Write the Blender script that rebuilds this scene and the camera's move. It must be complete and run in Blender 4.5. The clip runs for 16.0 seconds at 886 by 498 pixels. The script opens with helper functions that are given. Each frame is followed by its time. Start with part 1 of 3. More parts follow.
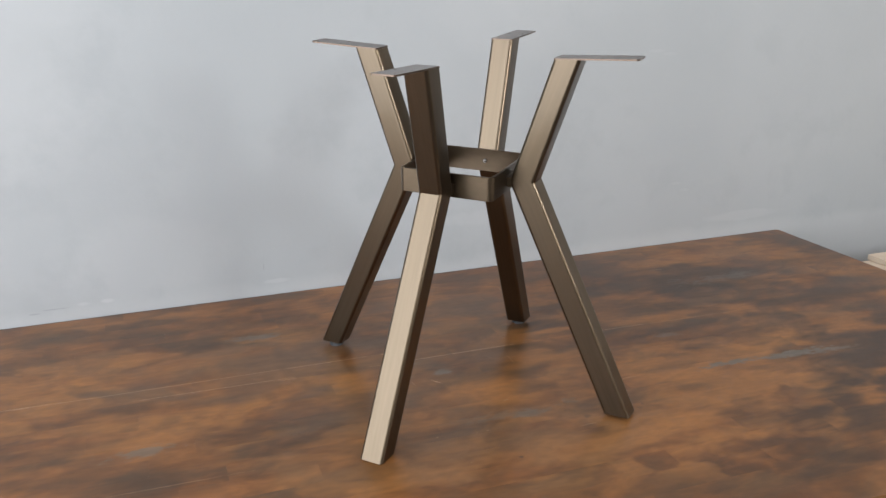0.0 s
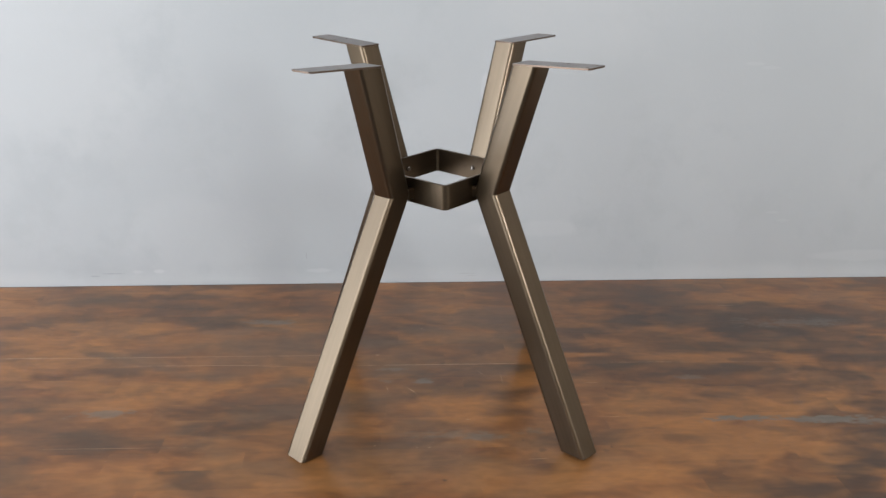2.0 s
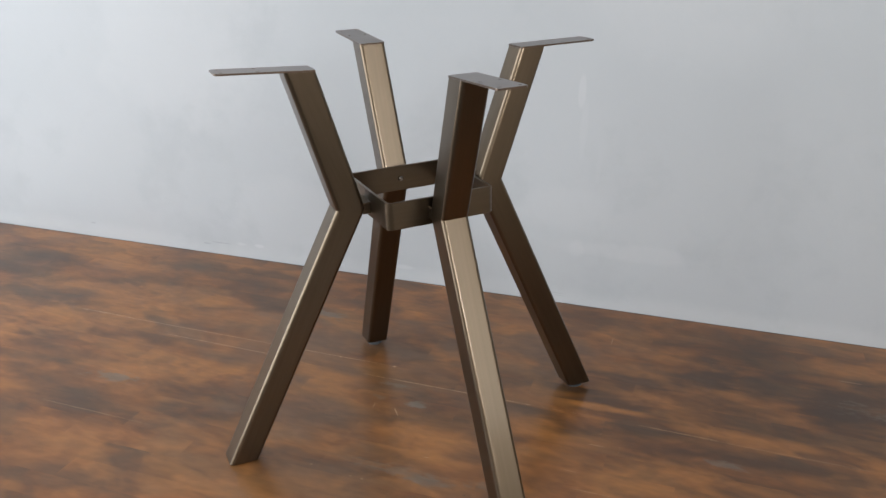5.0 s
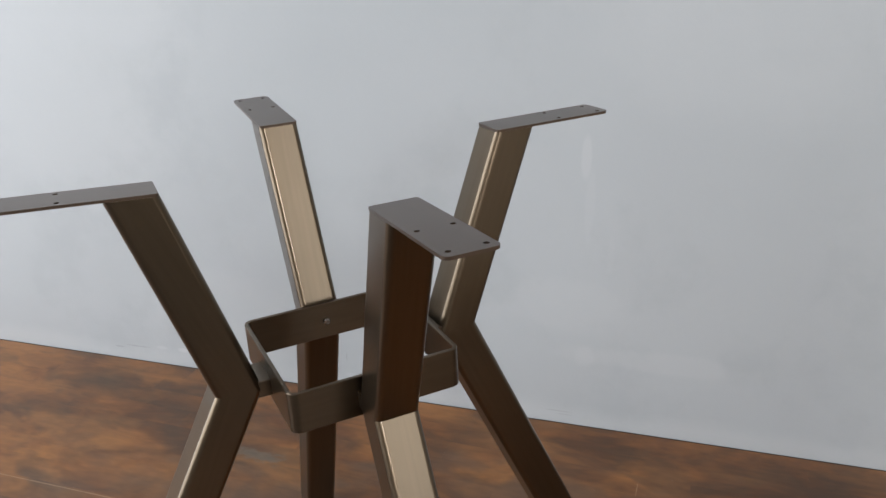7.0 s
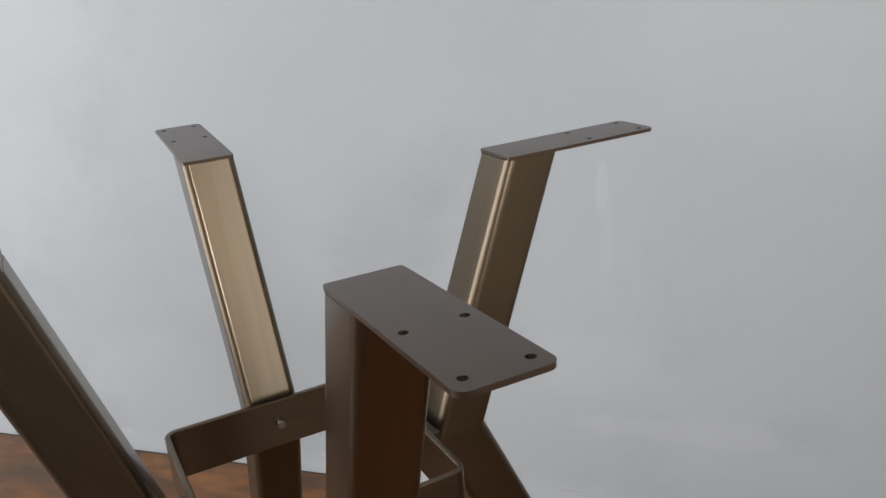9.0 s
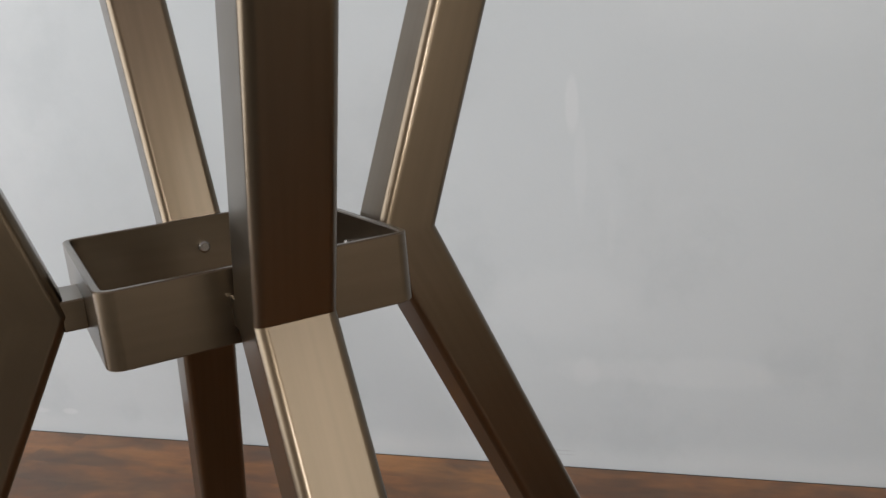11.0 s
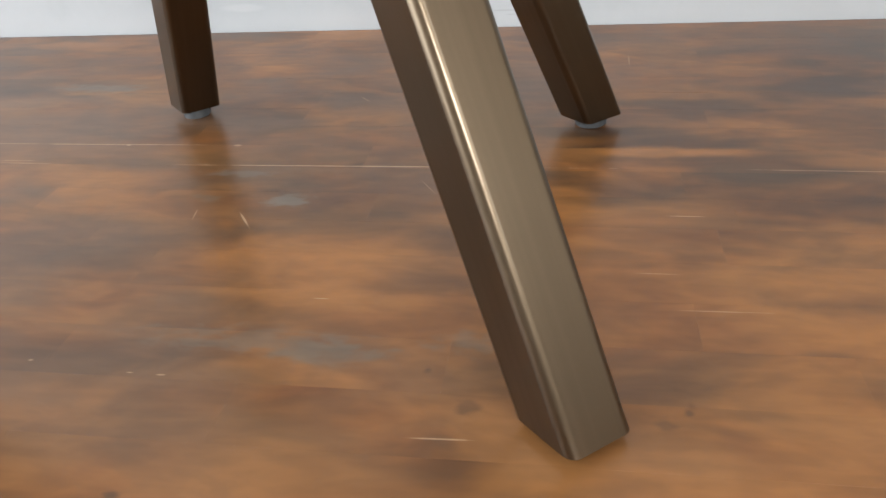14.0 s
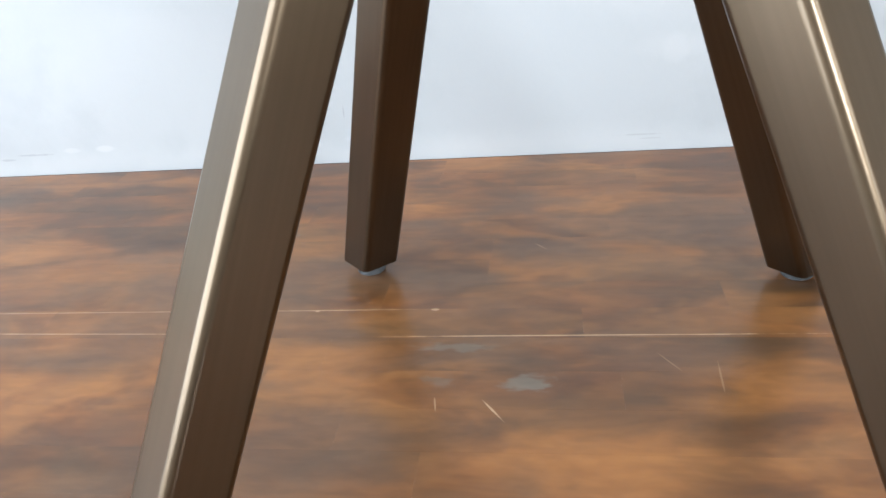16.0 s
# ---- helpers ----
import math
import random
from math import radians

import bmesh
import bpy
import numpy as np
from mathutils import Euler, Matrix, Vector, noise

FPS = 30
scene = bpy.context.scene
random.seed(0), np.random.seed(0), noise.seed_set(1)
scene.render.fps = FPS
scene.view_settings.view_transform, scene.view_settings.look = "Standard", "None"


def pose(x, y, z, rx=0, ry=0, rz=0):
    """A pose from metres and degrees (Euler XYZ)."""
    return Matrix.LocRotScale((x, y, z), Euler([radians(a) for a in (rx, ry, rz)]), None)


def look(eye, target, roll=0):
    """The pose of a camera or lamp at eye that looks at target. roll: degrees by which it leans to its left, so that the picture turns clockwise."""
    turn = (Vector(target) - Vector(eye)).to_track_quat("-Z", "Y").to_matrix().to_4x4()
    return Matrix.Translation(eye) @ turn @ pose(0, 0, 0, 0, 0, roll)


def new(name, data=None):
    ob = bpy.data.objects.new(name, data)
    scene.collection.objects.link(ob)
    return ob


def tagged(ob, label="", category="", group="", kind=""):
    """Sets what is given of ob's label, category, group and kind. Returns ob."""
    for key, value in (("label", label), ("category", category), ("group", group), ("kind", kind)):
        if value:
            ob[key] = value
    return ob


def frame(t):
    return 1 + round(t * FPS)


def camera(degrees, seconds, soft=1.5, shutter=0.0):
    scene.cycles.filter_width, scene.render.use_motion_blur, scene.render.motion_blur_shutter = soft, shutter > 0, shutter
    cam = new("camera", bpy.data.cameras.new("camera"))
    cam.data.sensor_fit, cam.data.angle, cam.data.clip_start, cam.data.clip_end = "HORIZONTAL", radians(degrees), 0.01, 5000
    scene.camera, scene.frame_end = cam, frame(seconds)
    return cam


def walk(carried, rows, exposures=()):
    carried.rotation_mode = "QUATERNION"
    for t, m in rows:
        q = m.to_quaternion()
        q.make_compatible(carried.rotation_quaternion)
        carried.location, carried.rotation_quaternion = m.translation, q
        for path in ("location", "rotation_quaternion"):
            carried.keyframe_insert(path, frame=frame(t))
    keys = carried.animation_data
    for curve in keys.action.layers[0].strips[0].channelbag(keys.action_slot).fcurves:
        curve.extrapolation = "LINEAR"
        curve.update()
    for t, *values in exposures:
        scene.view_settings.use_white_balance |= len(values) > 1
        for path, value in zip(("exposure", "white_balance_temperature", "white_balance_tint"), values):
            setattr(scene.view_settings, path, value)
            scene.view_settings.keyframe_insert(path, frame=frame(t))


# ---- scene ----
cam = camera(56.57, 16.0, soft=1.5)
# seconds, eye (x, y, z), yaw, pitch, roll in degrees
PATH = [
    (0, -0.6882, -1.4872, 0.8338, -22.99, -18.00, 0.76),
    (0.5, -0.5588, -1.5341, 0.8446, -19.56, -18.08, 1.17),
    (1, -0.4302, -1.5857, 0.8378, -15.45, -17.48, 1.03),
    (1.5, -0.3092, -1.5860, 0.8473, -11.54, -17.80, 0.61),
    (2, -0.2057, -1.5570, 0.8386, -7.30, -18.24, 1.89),
    (2.5, -0.0828, -1.5451, 0.8462, -3.33, -18.76, 1.49),
    (3, 0.0620, -1.5590, 0.8552, 1.86, -18.28, 1.90),
    (3.5, 0.1704, -1.5581, 0.8564, 5.19, -19.10, 1.31),
    (5.8, 0.4406, -1.1124, 0.9015, 17.94, -20.62, 2.52),
    (6, 0.4229, -1.0495, 0.9010, 17.65, -20.18, 2.39),
    (6.5, 0.3618, -0.9316, 0.9053, 15.71, -20.08, 1.22),
    (7, 0.3179, -0.8135, 0.9145, 15.49, -20.09, 0.25),
    (7.5, 0.2862, -0.6938, 0.9223, 15.79, -20.28, 0.84),
    (8, 0.2498, -0.6041, 0.9216, 15.68, -20.83, -0.64),
    (8.2, 0.2305, -0.5695, 0.9138, 14.54, -20.66, -1.23),
    (10.3, 0.2535, -0.5578, 0.6905, 13.52, -10.49, -0.59),
    (10.5, 0.2500, -0.5537, 0.6562, 13.13, -9.89, -0.62),
    (11, 0.2579, -0.5362, 0.5975, 12.90, -11.60, -2.02),
    (11.5, 0.2619, -0.5403, 0.5375, 11.00, -14.98, -1.33),
    (12, 0.2732, -0.5441, 0.4772, 9.94, -18.82, -2.10),
    (12.5, 0.2840, -0.5479, 0.4287, 9.95, -22.04, -2.47),
    (13, 0.2962, -0.5627, 0.3817, 9.06, -24.76, -3.02),
    (13.5, 0.2833, -0.5948, 0.3611, 8.41, -26.89, -3.32),
    (14, 0.2102, -0.6330, 0.3428, 7.93, -29.71, -3.31),
    (14.5, 0.1173, -0.6510, 0.3555, 7.22, -31.77, -4.06),
    (15, 0.0473, -0.6303, 0.3749, 7.59, -31.22, -4.64),
    (15.5, -0.0079, -0.6045, 0.4065, 7.85, -28.43, -5.20),
    (16, -0.0282, -0.5701, 0.4407, 6.47, -25.81, -4.58),
]
walk(cam, [(t, pose(x, y, z) @ pose(0, 0, 0, 0, 0, yaw) @ pose(0, 0, 0, 90 + pitch) @ pose(0, 0, 0, 0, 0, roll))
           for t, x, y, z, yaw, pitch, roll in PATH],
     exposures=[(0.0, -0.08, 6540, 10), (3.5, -0.06, 6540, 10), (6.0, -0.14, 6500, 10), (8.0, -0.26, 6500, 10), (8.5, -0.28, 6550, 10), (10.5, -0.35, 6750, 10), (11.0, -0.20, 6780, 10), (11.5, -0.13, 6780, 10),
                (13.0, 0.13, 6820, 10), (13.5, 0.27, 6720, 10), (14.0, 0.44, 6600, 9), (15.0, 0.76, 6250, 7), (15.5, 0.84, 6150, 6), (16.0, 0.72, 6100, 7)])

# ---- light ----
world = bpy.data.worlds.new("sky")
scene.world = world
world.use_nodes = True
wn = world.node_tree.nodes
sky = wn.new("ShaderNodeTexSky")
sky.sky_type = "NISHITA"
sky.sun_disc = False
sky.sun_elevation, sky.sun_rotation = radians(38), radians(200)
world.node_tree.links.new(sky.outputs[0], wn["Background"].inputs[0])
wn["Background"].inputs[1].default_value = 0.05


def window_lamp(name, place, target, width, height, watts, colour):
    data = bpy.data.lights.new(name, "AREA")
    data.shape, data.size, data.size_y, data.energy, data.color = "RECTANGLE", width, height, watts, colour
    lamp = new(name, data)
    lamp.matrix_world = look(place, target)
    return lamp


# ---- plan ----
WALL_Y = 0.668                   # the plaster wall behind the bench
FLOOR_Z = -0.75
ROOM = (-2.4, 2.8, -3.4, 2.9)  # west, east, south, ceiling
TOP_END = 1.532                 # right end of the bench top at the wall
TOP_START = -1.76
TOP_FRONT = -0.642
THICK = 0.04
BENCH_TURN = -0.033             # the staves run a little askew to the wall

# openings as (from, to, sill, head) along their wall
WEST_WINDOW, SOUTH_WINDOW, EAST_WINDOW = (-3.3, 0.25, -0.2, 2.8), (1.2, 2.4, 1.30, 2.05), (-2.5, -1.35, 0.75, 2.8)


def in_opening(name, axis, at, hole, inward, watts, colour):
    mid, high = (hole[0] + hole[1]) / 2, (hole[2] + hole[3]) / 2
    eye = (at, mid, high) if axis == "x" else (mid, at, high)
    goal = (at + inward, mid, high) if axis == "x" else (mid, at + inward, high)
    return window_lamp(name, eye, goal, hole[1] - hole[0] - 0.04, hole[3] - hole[2] - 0.04, watts, colour)


in_opening("window_light_west", "x", ROOM[0] - 0.03, WEST_WINDOW, 1, 180, (0.95, 0.97, 1.0))
in_opening("window_light_south", "y", ROOM[2] - 0.03, SOUTH_WINDOW, 1, 78, (0.98, 0.98, 0.98))
in_opening("window_light_east", "x", ROOM[1] + 0.03, EAST_WINDOW, -1, 33, (1.0, 0.98, 0.94))


# ---- material helpers ----
class Nodes:
    """A small builder for node materials."""

    def __init__(self, name):
        self.material = bpy.data.materials.new(name)
        self.material.use_nodes = True
        self.tree = self.material.node_tree
        self.shader = self.tree.nodes["Principled BSDF"]

    def add(self, kind, **inputs):
        node = self.tree.nodes.new("ShaderNode" + kind)
        for key, value in inputs.items():
            self.put(node.inputs[key.replace("_", " ")], value)
        return node

    def put(self, socket, value):
        if hasattr(value, "is_output"):
            self.tree.links.new(value, socket)
        else:
            socket.default_value = value

    def math(self, op, a, b=0.0, clamp=False):
        node = self.tree.nodes.new("ShaderNodeMath")
        node.operation, node.use_clamp = op, clamp
        self.put(node.inputs[0], a), self.put(node.inputs[1], b)
        return node.outputs[0]

    def vec(self, op, a, b=(0, 0, 0)):
        node = self.tree.nodes.new("ShaderNodeVectorMath")
        node.operation = op
        self.put(node.inputs[0], a), self.put(node.inputs[1], b)
        return node.outputs["Value"] if op in ("LENGTH", "DOT_PRODUCT", "DISTANCE") else node.outputs[0]

    def noise(self, vector, scale, detail=4.0, rough=0.55, distortion=0.0):
        node = self.add("TexNoise", Vector=vector, Scale=scale, Detail=detail, Roughness=rough, Distortion=distortion)
        return node.outputs["Fac"]

    def remap(self, value, a, b, c=0.0, d=1.0):
        node = self.tree.nodes.new("ShaderNodeMapRange")
        node.interpolation_type = "SMOOTHSTEP"
        for i, v in enumerate((value, a, b, c, d)):
            self.put(node.inputs[i], v)
        return node.outputs[0]

    def ramp(self, value, stops):
        node = self.tree.nodes.new("ShaderNodeValToRGB")
        while len(node.color_ramp.elements) < len(stops):
            node.color_ramp.elements.new(0.5)
        for e, (at, colour) in zip(node.color_ramp.elements, stops):
            e.position, e.color = at, (*colour, 1)
        self.put(node.inputs[0], value)
        return node.outputs[0]

    def mix(self, fac, a, b, blend="MIX"):
        node = self.tree.nodes.new("ShaderNodeMix")
        node.data_type, node.blend_type = "RGBA", blend
        self.put(node.inputs[0], fac)
        for socket, v in ((node.inputs[6], a), (node.inputs[7], b)):
            self.put(socket, v if hasattr(v, "is_output") else (*v, 1))
        return node.outputs[2]

    def place(self):
        return self.tree.nodes.new("ShaderNodeNewGeometry").outputs["Position"]

    def own(self):
        return self.tree.nodes.new("ShaderNodeTexCoord").outputs["Object"]

    def random(self):
        return self.tree.nodes.new("ShaderNodeObjectInfo").outputs["Random"]

    def spot(self, position, centre, half, wobble, turn=0.0, soft=0.5):
        """1 inside an ellipse round centre, falling off to its rim, with an uneven outline."""
        p = self.vec("SUBTRACT", position, centre)
        if turn:
            node = self.add("VectorRotate", Vector=p, Angle=radians(turn))
            node.rotation_type = "Z_AXIS"
            p = node.outputs[0]
        p = self.vec("MULTIPLY", p, tuple(1 / h if h else 0 for h in half))
        d = self.math("ADD", self.vec("LENGTH", p), wobble)
        return self.remap(d, 1.0, 1.0 - soft)

    def finish(self, colour, roughness, metallic=0.0, bump=None, strength=0.1, distance=0.002, **more):
        self.put(self.shader.inputs["Base Color"], colour if hasattr(colour, "is_output") else (*colour, 1))
        self.put(self.shader.inputs["Roughness"], roughness)
        self.put(self.shader.inputs["Metallic"], metallic)
        for key, value in more.items():
            self.put(self.shader.inputs[key.replace("_", " ")], value)
        if bump is not None:
            node = self.add("Bump", Strength=strength, Distance=distance, Height=bump)
            self.tree.links.new(node.outputs[0], self.shader.inputs["Normal"])
        return self.material


def plaster():
    n = Nodes("painted_plaster")
    p = n.place()
    broad = n.noise(p, 1.3, 3)
    mid = n.noise(p, 5.0, 5, 0.6)
    fine = n.noise(p, 60.0, 4, 0.6)
    colour = n.ramp(broad, [(0.3, (0.339, 0.371, 0.397)), (0.7, (0.381, 0.411, 0.438))])
    colour = n.mix(n.remap(mid, 0.50, 0.72, 0, 0.45), colour, (0.314, 0.345, 0.369))
    wob = n.math("MULTIPLY", n.math("SUBTRACT", mid, 0.5), 1.2)
    # pale filler smears
    for centre, half, turn, amount in SMEARS:
        colour = n.mix(n.math("MULTIPLY", n.spot(p, centre, half, wob), amount), colour, (0.435, 0.461, 0.485))
    # short dark scuffs
    edge = n.math("MULTIPLY", n.math("SUBTRACT", fine, 0.5), 1.5)
    for centre, half in SCUFFS:
        colour = n.mix(n.math("MULTIPLY", n.spot(p, centre, half, edge), 0.28), colour, (0.126, 0.135, 0.145))
    # a rough, paler band of filler low on the wall
    z = n.add("SeparateXYZ", Vector=p).outputs[2]
    low = n.remap(n.math("ADD", z, n.math("MULTIPLY", n.math("SUBTRACT", mid, 0.5), 0.05)), 0.055, 0.008)
    colour = n.mix(n.math("MULTIPLY", low, 0.36), colour, (0.469, 0.496, 0.520))
    height = n.math("ADD", n.math("MULTIPLY", mid, 1.0), n.math("ADD", n.math("MULTIPLY", fine, 0.25), low))
    return n.finish(colour, 0.62, bump=height, strength=0.25, distance=0.004)


SMEARS = [((0.178, 0, 0.560), (0.010, 0, 0.045), 0, 0.45), ((0.190, 0, 0.455), (0.011, 0, 0.08), 0, 0.22), ((0.235, 0, 0.37), (0.010, 0, 0.05), 0, 0.15),
          ((-0.90, 0, 0.77), (0.34, 0, 0.55), 0, 0.35), ((0.34, 0, 0.16), (0.25, 0, 0.03), 0, 0.3), ((0.20, 0, 0.154), (0.025, 0, 0.03), 0, 0.3),
          ((0.94, 0, 0.638), (0.035, 0, 0.006), 0, 0.22), ((0.99, 0, 0.628), (0.035, 0, 0.006), 0, 0.18), ((1.06, 0, 0.207), (0.03, 0, 0.007), 0, 0.22),
          ((1.10, 0, 0.182), (0.03, 0, 0.007), 0, 0.18), ((-0.62, 0, 0.14), (0.26, 0, 0.14), 0, 0.25), ((1.36, 0, 0.070), (0.2, 0, 0.02), 0, 0.3),
          ((-0.274, 0, 0.038), (0.05, 0, 0.009), 0, 0.5), ((-0.713, 0, 0.040), (0.020, 0, 0.007), 0, 0.8), ((-0.769, 0, 0.039), (0.02, 0, 0.006), 0, 0.5),
          ((0.45, 0, 0.80), (0.30, 0, 0.20), 0, 0.2), ((0.15, 0, 0.26), (0.16, 0, 0.07), 0, 0.25)]
SCUFFS = [((0.150, 0, 0.0245), (0.042, 0, 0.0019)), ((0.165, 0, 0.0180), (0.02, 0, 0.0012)), ((-0.308, 0, 0.082), (0.0015, 0, 0.013)),
          ((-0.835, 0, 0.034), (0.040, 0, 0.0018)), ((-0.885, 0, 0.027), (0.016, 0, 0.0022)), ((-1.277, 0, 0.042), (0.010, 0, 0.003))]


def stained_wood():
    """Hand-stained staves: each took the stain in its own way, and soft patches run on over the joints."""
    n = Nodes("stained_hardwood")
    p = n.place()
    turn = n.add("VectorRotate", Vector=p, Angle=-BENCH_TURN)
    turn.rotation_type = "Z_AXIS"
    p_along = turn.outputs[0]
    r = n.random()
    r2 = n.math("FRACT", n.math("MULTIPLY", r, 37.7))
    far = n.vec("MULTIPLY", n.add("CombineXYZ", X=r, Y=r2, Z=r).outputs[0], (23.0, 11.0, 7.0))
    near = n.vec("MULTIPLY", n.add("CombineXYZ", X=r, Y=r2, Z=r).outputs[0], (0.11, 0.03, 0.0))
    bend = n.add("TexNoise", Vector=n.vec("MULTIPLY", p_along, (1.0, 2.0, 1.0)), Scale=6.0, Detail=1.0).outputs["Color"]
    bend = n.vec("MULTIPLY", n.vec("SUBTRACT", bend, (0.5, 0.5, 0.5)), (0.08, 0.022, 0.0))
    q = n.vec("ADD", p_along, bend)
    own = n.vec("ADD", p_along, far)
    part_own = n.vec("ADD", q, near)

    def stretched(vector, across, scale, detail=4.0, rough=0.55, twist=0.2):
        return n.noise(n.vec("MULTIPLY", vector, (1.0, across, 1.0)), scale, detail, rough, twist)

    broad = stretched(q, 1.5, 1.9, 3.0, 0.5)
    blotch = stretched(q, 1.8, 3.6, 4.0, 0.50)
    wipe = stretched(part_own, 1.7, 6.0, 3.0, 0.45, 0.9)
    mottle = stretched(part_own, 2.1, 13.0, 2.5, 0.5, 0.7)
    streak = stretched(own, 8.0, 4.0, 2.5, 0.5, 0.3)
    grain = stretched(own, 20.0, 10.0, 1.5, 0.5)
    tone = 0.53
    for value, weight in ((broad, 0.74), (blotch, 0.86), (wipe, 0.62), (mottle, 0.42), (streak, 0.15), (r2, 0.13)):
        tone = n.math("ADD", tone, n.math("MULTIPLY", n.math("SUBTRACT", value, 0.5), weight))
    colour = n.ramp(n.remap(tone, 0.08, 0.95), [(0.0, (0.044, 0.024, 0.011)), (0.30, (0.090, 0.037, 0.012)),
                                                (0.62, (0.168, 0.066, 0.018)), (1.0, (0.280, 0.120, 0.034))])
    # thin greyish washes, redder and golden staves
    grey = stretched(n.vec("ADD", part_own, (3.0, 8.0, 0.0)), 1.6, 4.0, 3.0, 0.5, 0.6)
    colour = n.mix(n.remap(grey, 0.46, 0.74, 0, 0.55), colour, (0.088, 0.056, 0.029))
    red = stretched(n.vec("ADD", part_own, (5.0, 3.0, 0.0)), 3.0, 4.0, 3.0, 0.5)
    colour = n.mix(n.remap(red, 0.50, 0.74, 0, 0.25), colour, (0.130, 0.043, 0.016))
    gold = stretched(n.vec("ADD", part_own, (9.0, 1.0, 0.0)), 2.0, 5.0, 3.0, 0.5, 0.8)
    colour = n.mix(n.math("MULTIPLY", n.remap(gold, 0.46, 0.62, 0, 0.50), n.remap(broad, 0.36, 0.56, 0.25, 1.0)), colour, (0.298, 0.130, 0.036))
    stroke = stretched(n.vec("ADD", part_own, (2.0, 7.0, 0.0)), 1.9, 5.5, 3.0, 0.5, 0.8)
    colour = n.mix(n.remap(stroke, 0.48, 0.66, 0, 0.42), colour, (0.068, 0.040, 0.020))
    wob = n.math("MULTIPLY", n.math("SUBTRACT", stretched(q, 2.2, 8.0, 2.5, 0.45, 0.0), 0.5), 2.6)
    fray = n.math("MULTIPLY", n.math("SUBTRACT", stretched(p_along, 2.0, 48.0, 2.5, 0.55, 0.0), 0.5), 2.2)
    ragged = n.math("ADD", n.math("MULTIPLY", wob, 0.7), fray)
    # areas of darker, honey-coloured, worn and faded stain
    for spots, tint, soft in ((DARK, (0.036, 0.020, 0.012), 0.9), (HONEY, (0.288, 0.121, 0.032), 0.9),
                              (WORN, (0.138, 0.074, 0.034), 0.9), (FADED, (0.105, 0.063, 0.038), 0.95)):
        for centre, half, amount in spots:
            colour = n.mix(n.math("MULTIPLY", n.spot(p, centre, half, wob, soft=soft), amount), colour, tint)
    # greyed patches where the stain has worn through, and small dark knots
    for centre, half, amount in GREY:
        colour = n.mix(n.math("MULTIPLY", n.spot(p, centre, half, ragged, 2.5, soft=0.7), amount), colour, (0.122, 0.110, 0.088))
    for centre, half, amount in KNOTS:
        colour = n.mix(n.math("MULTIPLY", n.spot(p, centre, half, fray, soft=0.8), amount), colour, (0.040, 0.026, 0.018))
    # grain lines and small flecks over all of it
    band = stretched(n.vec("ADD", q, far), 10.0, 9.0, 2.0, 0.5)
    fleck = stretched(q, 2.4, 32.0, 2.0, 0.5)
    shade = n.math("ADD", n.remap(band, 0.30, 0.70, -0.035, 0.035), n.math("ADD", n.remap(grain, 0.30, 0.70, -0.012, 0.012), n.remap(fleck, 0.30, 0.70, -0.085, 0.085)))
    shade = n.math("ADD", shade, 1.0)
    colour = n.mix(1.0, colour, n.add("CombineXYZ", X=shade, Y=shade, Z=shade).outputs[0], "MULTIPLY")
    # pale scratches and open joints
    nick = n.math("MULTIPLY", n.math("SUBTRACT", n.noise(p, 45.0, 3, 0.6), 0.5), 1.3)
    scratch = 0.0
    for centre, half, angle, amount in SCRATCHES:
        scratch = n.math("MAXIMUM", scratch, n.math("MULTIPLY", n.spot(p, centre, half, nick, -angle), amount))
    colour = n.mix(scratch, colour, (0.36, 0.245, 0.145))
    rough = n.math("ADD", n.remap(blotch, 0.3, 0.7, 0.27, 0.34), n.math("MULTIPLY", mottle, 0.03))
    height = n.math("SUBTRACT", n.math("MULTIPLY", band, 0.6), n.math("MULTIPLY", scratch, 0.5))
    return n.finish(colour, rough, bump=height, strength=0.015, distance=0.0012, Specular_IOR_Level=0.48)


GREY = [((0.62, -0.148, 0), (0.10, 0.016, 0), 0.9), ((0.78, -0.160, 0), (0.15, 0.016, 0), 0.9), ((0.90, -0.178, 0), (0.10, 0.015, 0), 0.7),
        ((-0.675, -0.050, 0), (0.085, 0.020, 0), 0.65), ((-0.033, 0.051, 0), (0.026, 0.016, 0), 0.75), ((-0.112, 0.054, 0), (0.022, 0.014, 0), 0.4),
        ((-0.39, 0.390, 0), (0.09, 0.020, 0), 0.6), ((-0.35, 0.378, 0), (0.04, 0.018, 0), 0.4), ((0.005, -0.175, 0), (0.085, 0.020, 0), 0.42),
        ((-0.103, 0.114, 0), (0.045, 0.009, 0), 0.5), ((0.157, -0.166, 0), (0.035, 0.020, 0), 0.4), ((0.06, -0.187, 0), (0.05, 0.016, 0), 0.3),
        ((0.96, 0.33, 0), (0.16, 0.035, 0), 0.5), ((0.57, 0.036, 0), (0.05, 0.012, 0), 0.5)]
KNOTS = [((0.164, -0.236, 0), (0.010, 0.009, 0), 0.45), ((0.285, -0.247, 0), (0.008, 0.010, 0), 0.4), ((-0.031, -0.323, 0), (0.008, 0.006, 0), 0.7),
         ((0.135, -0.20, 0), (0.005, 0.005, 0), 0.5), ((0.30, -0.235, 0), (0.004, 0.005, 0), 0.5)]
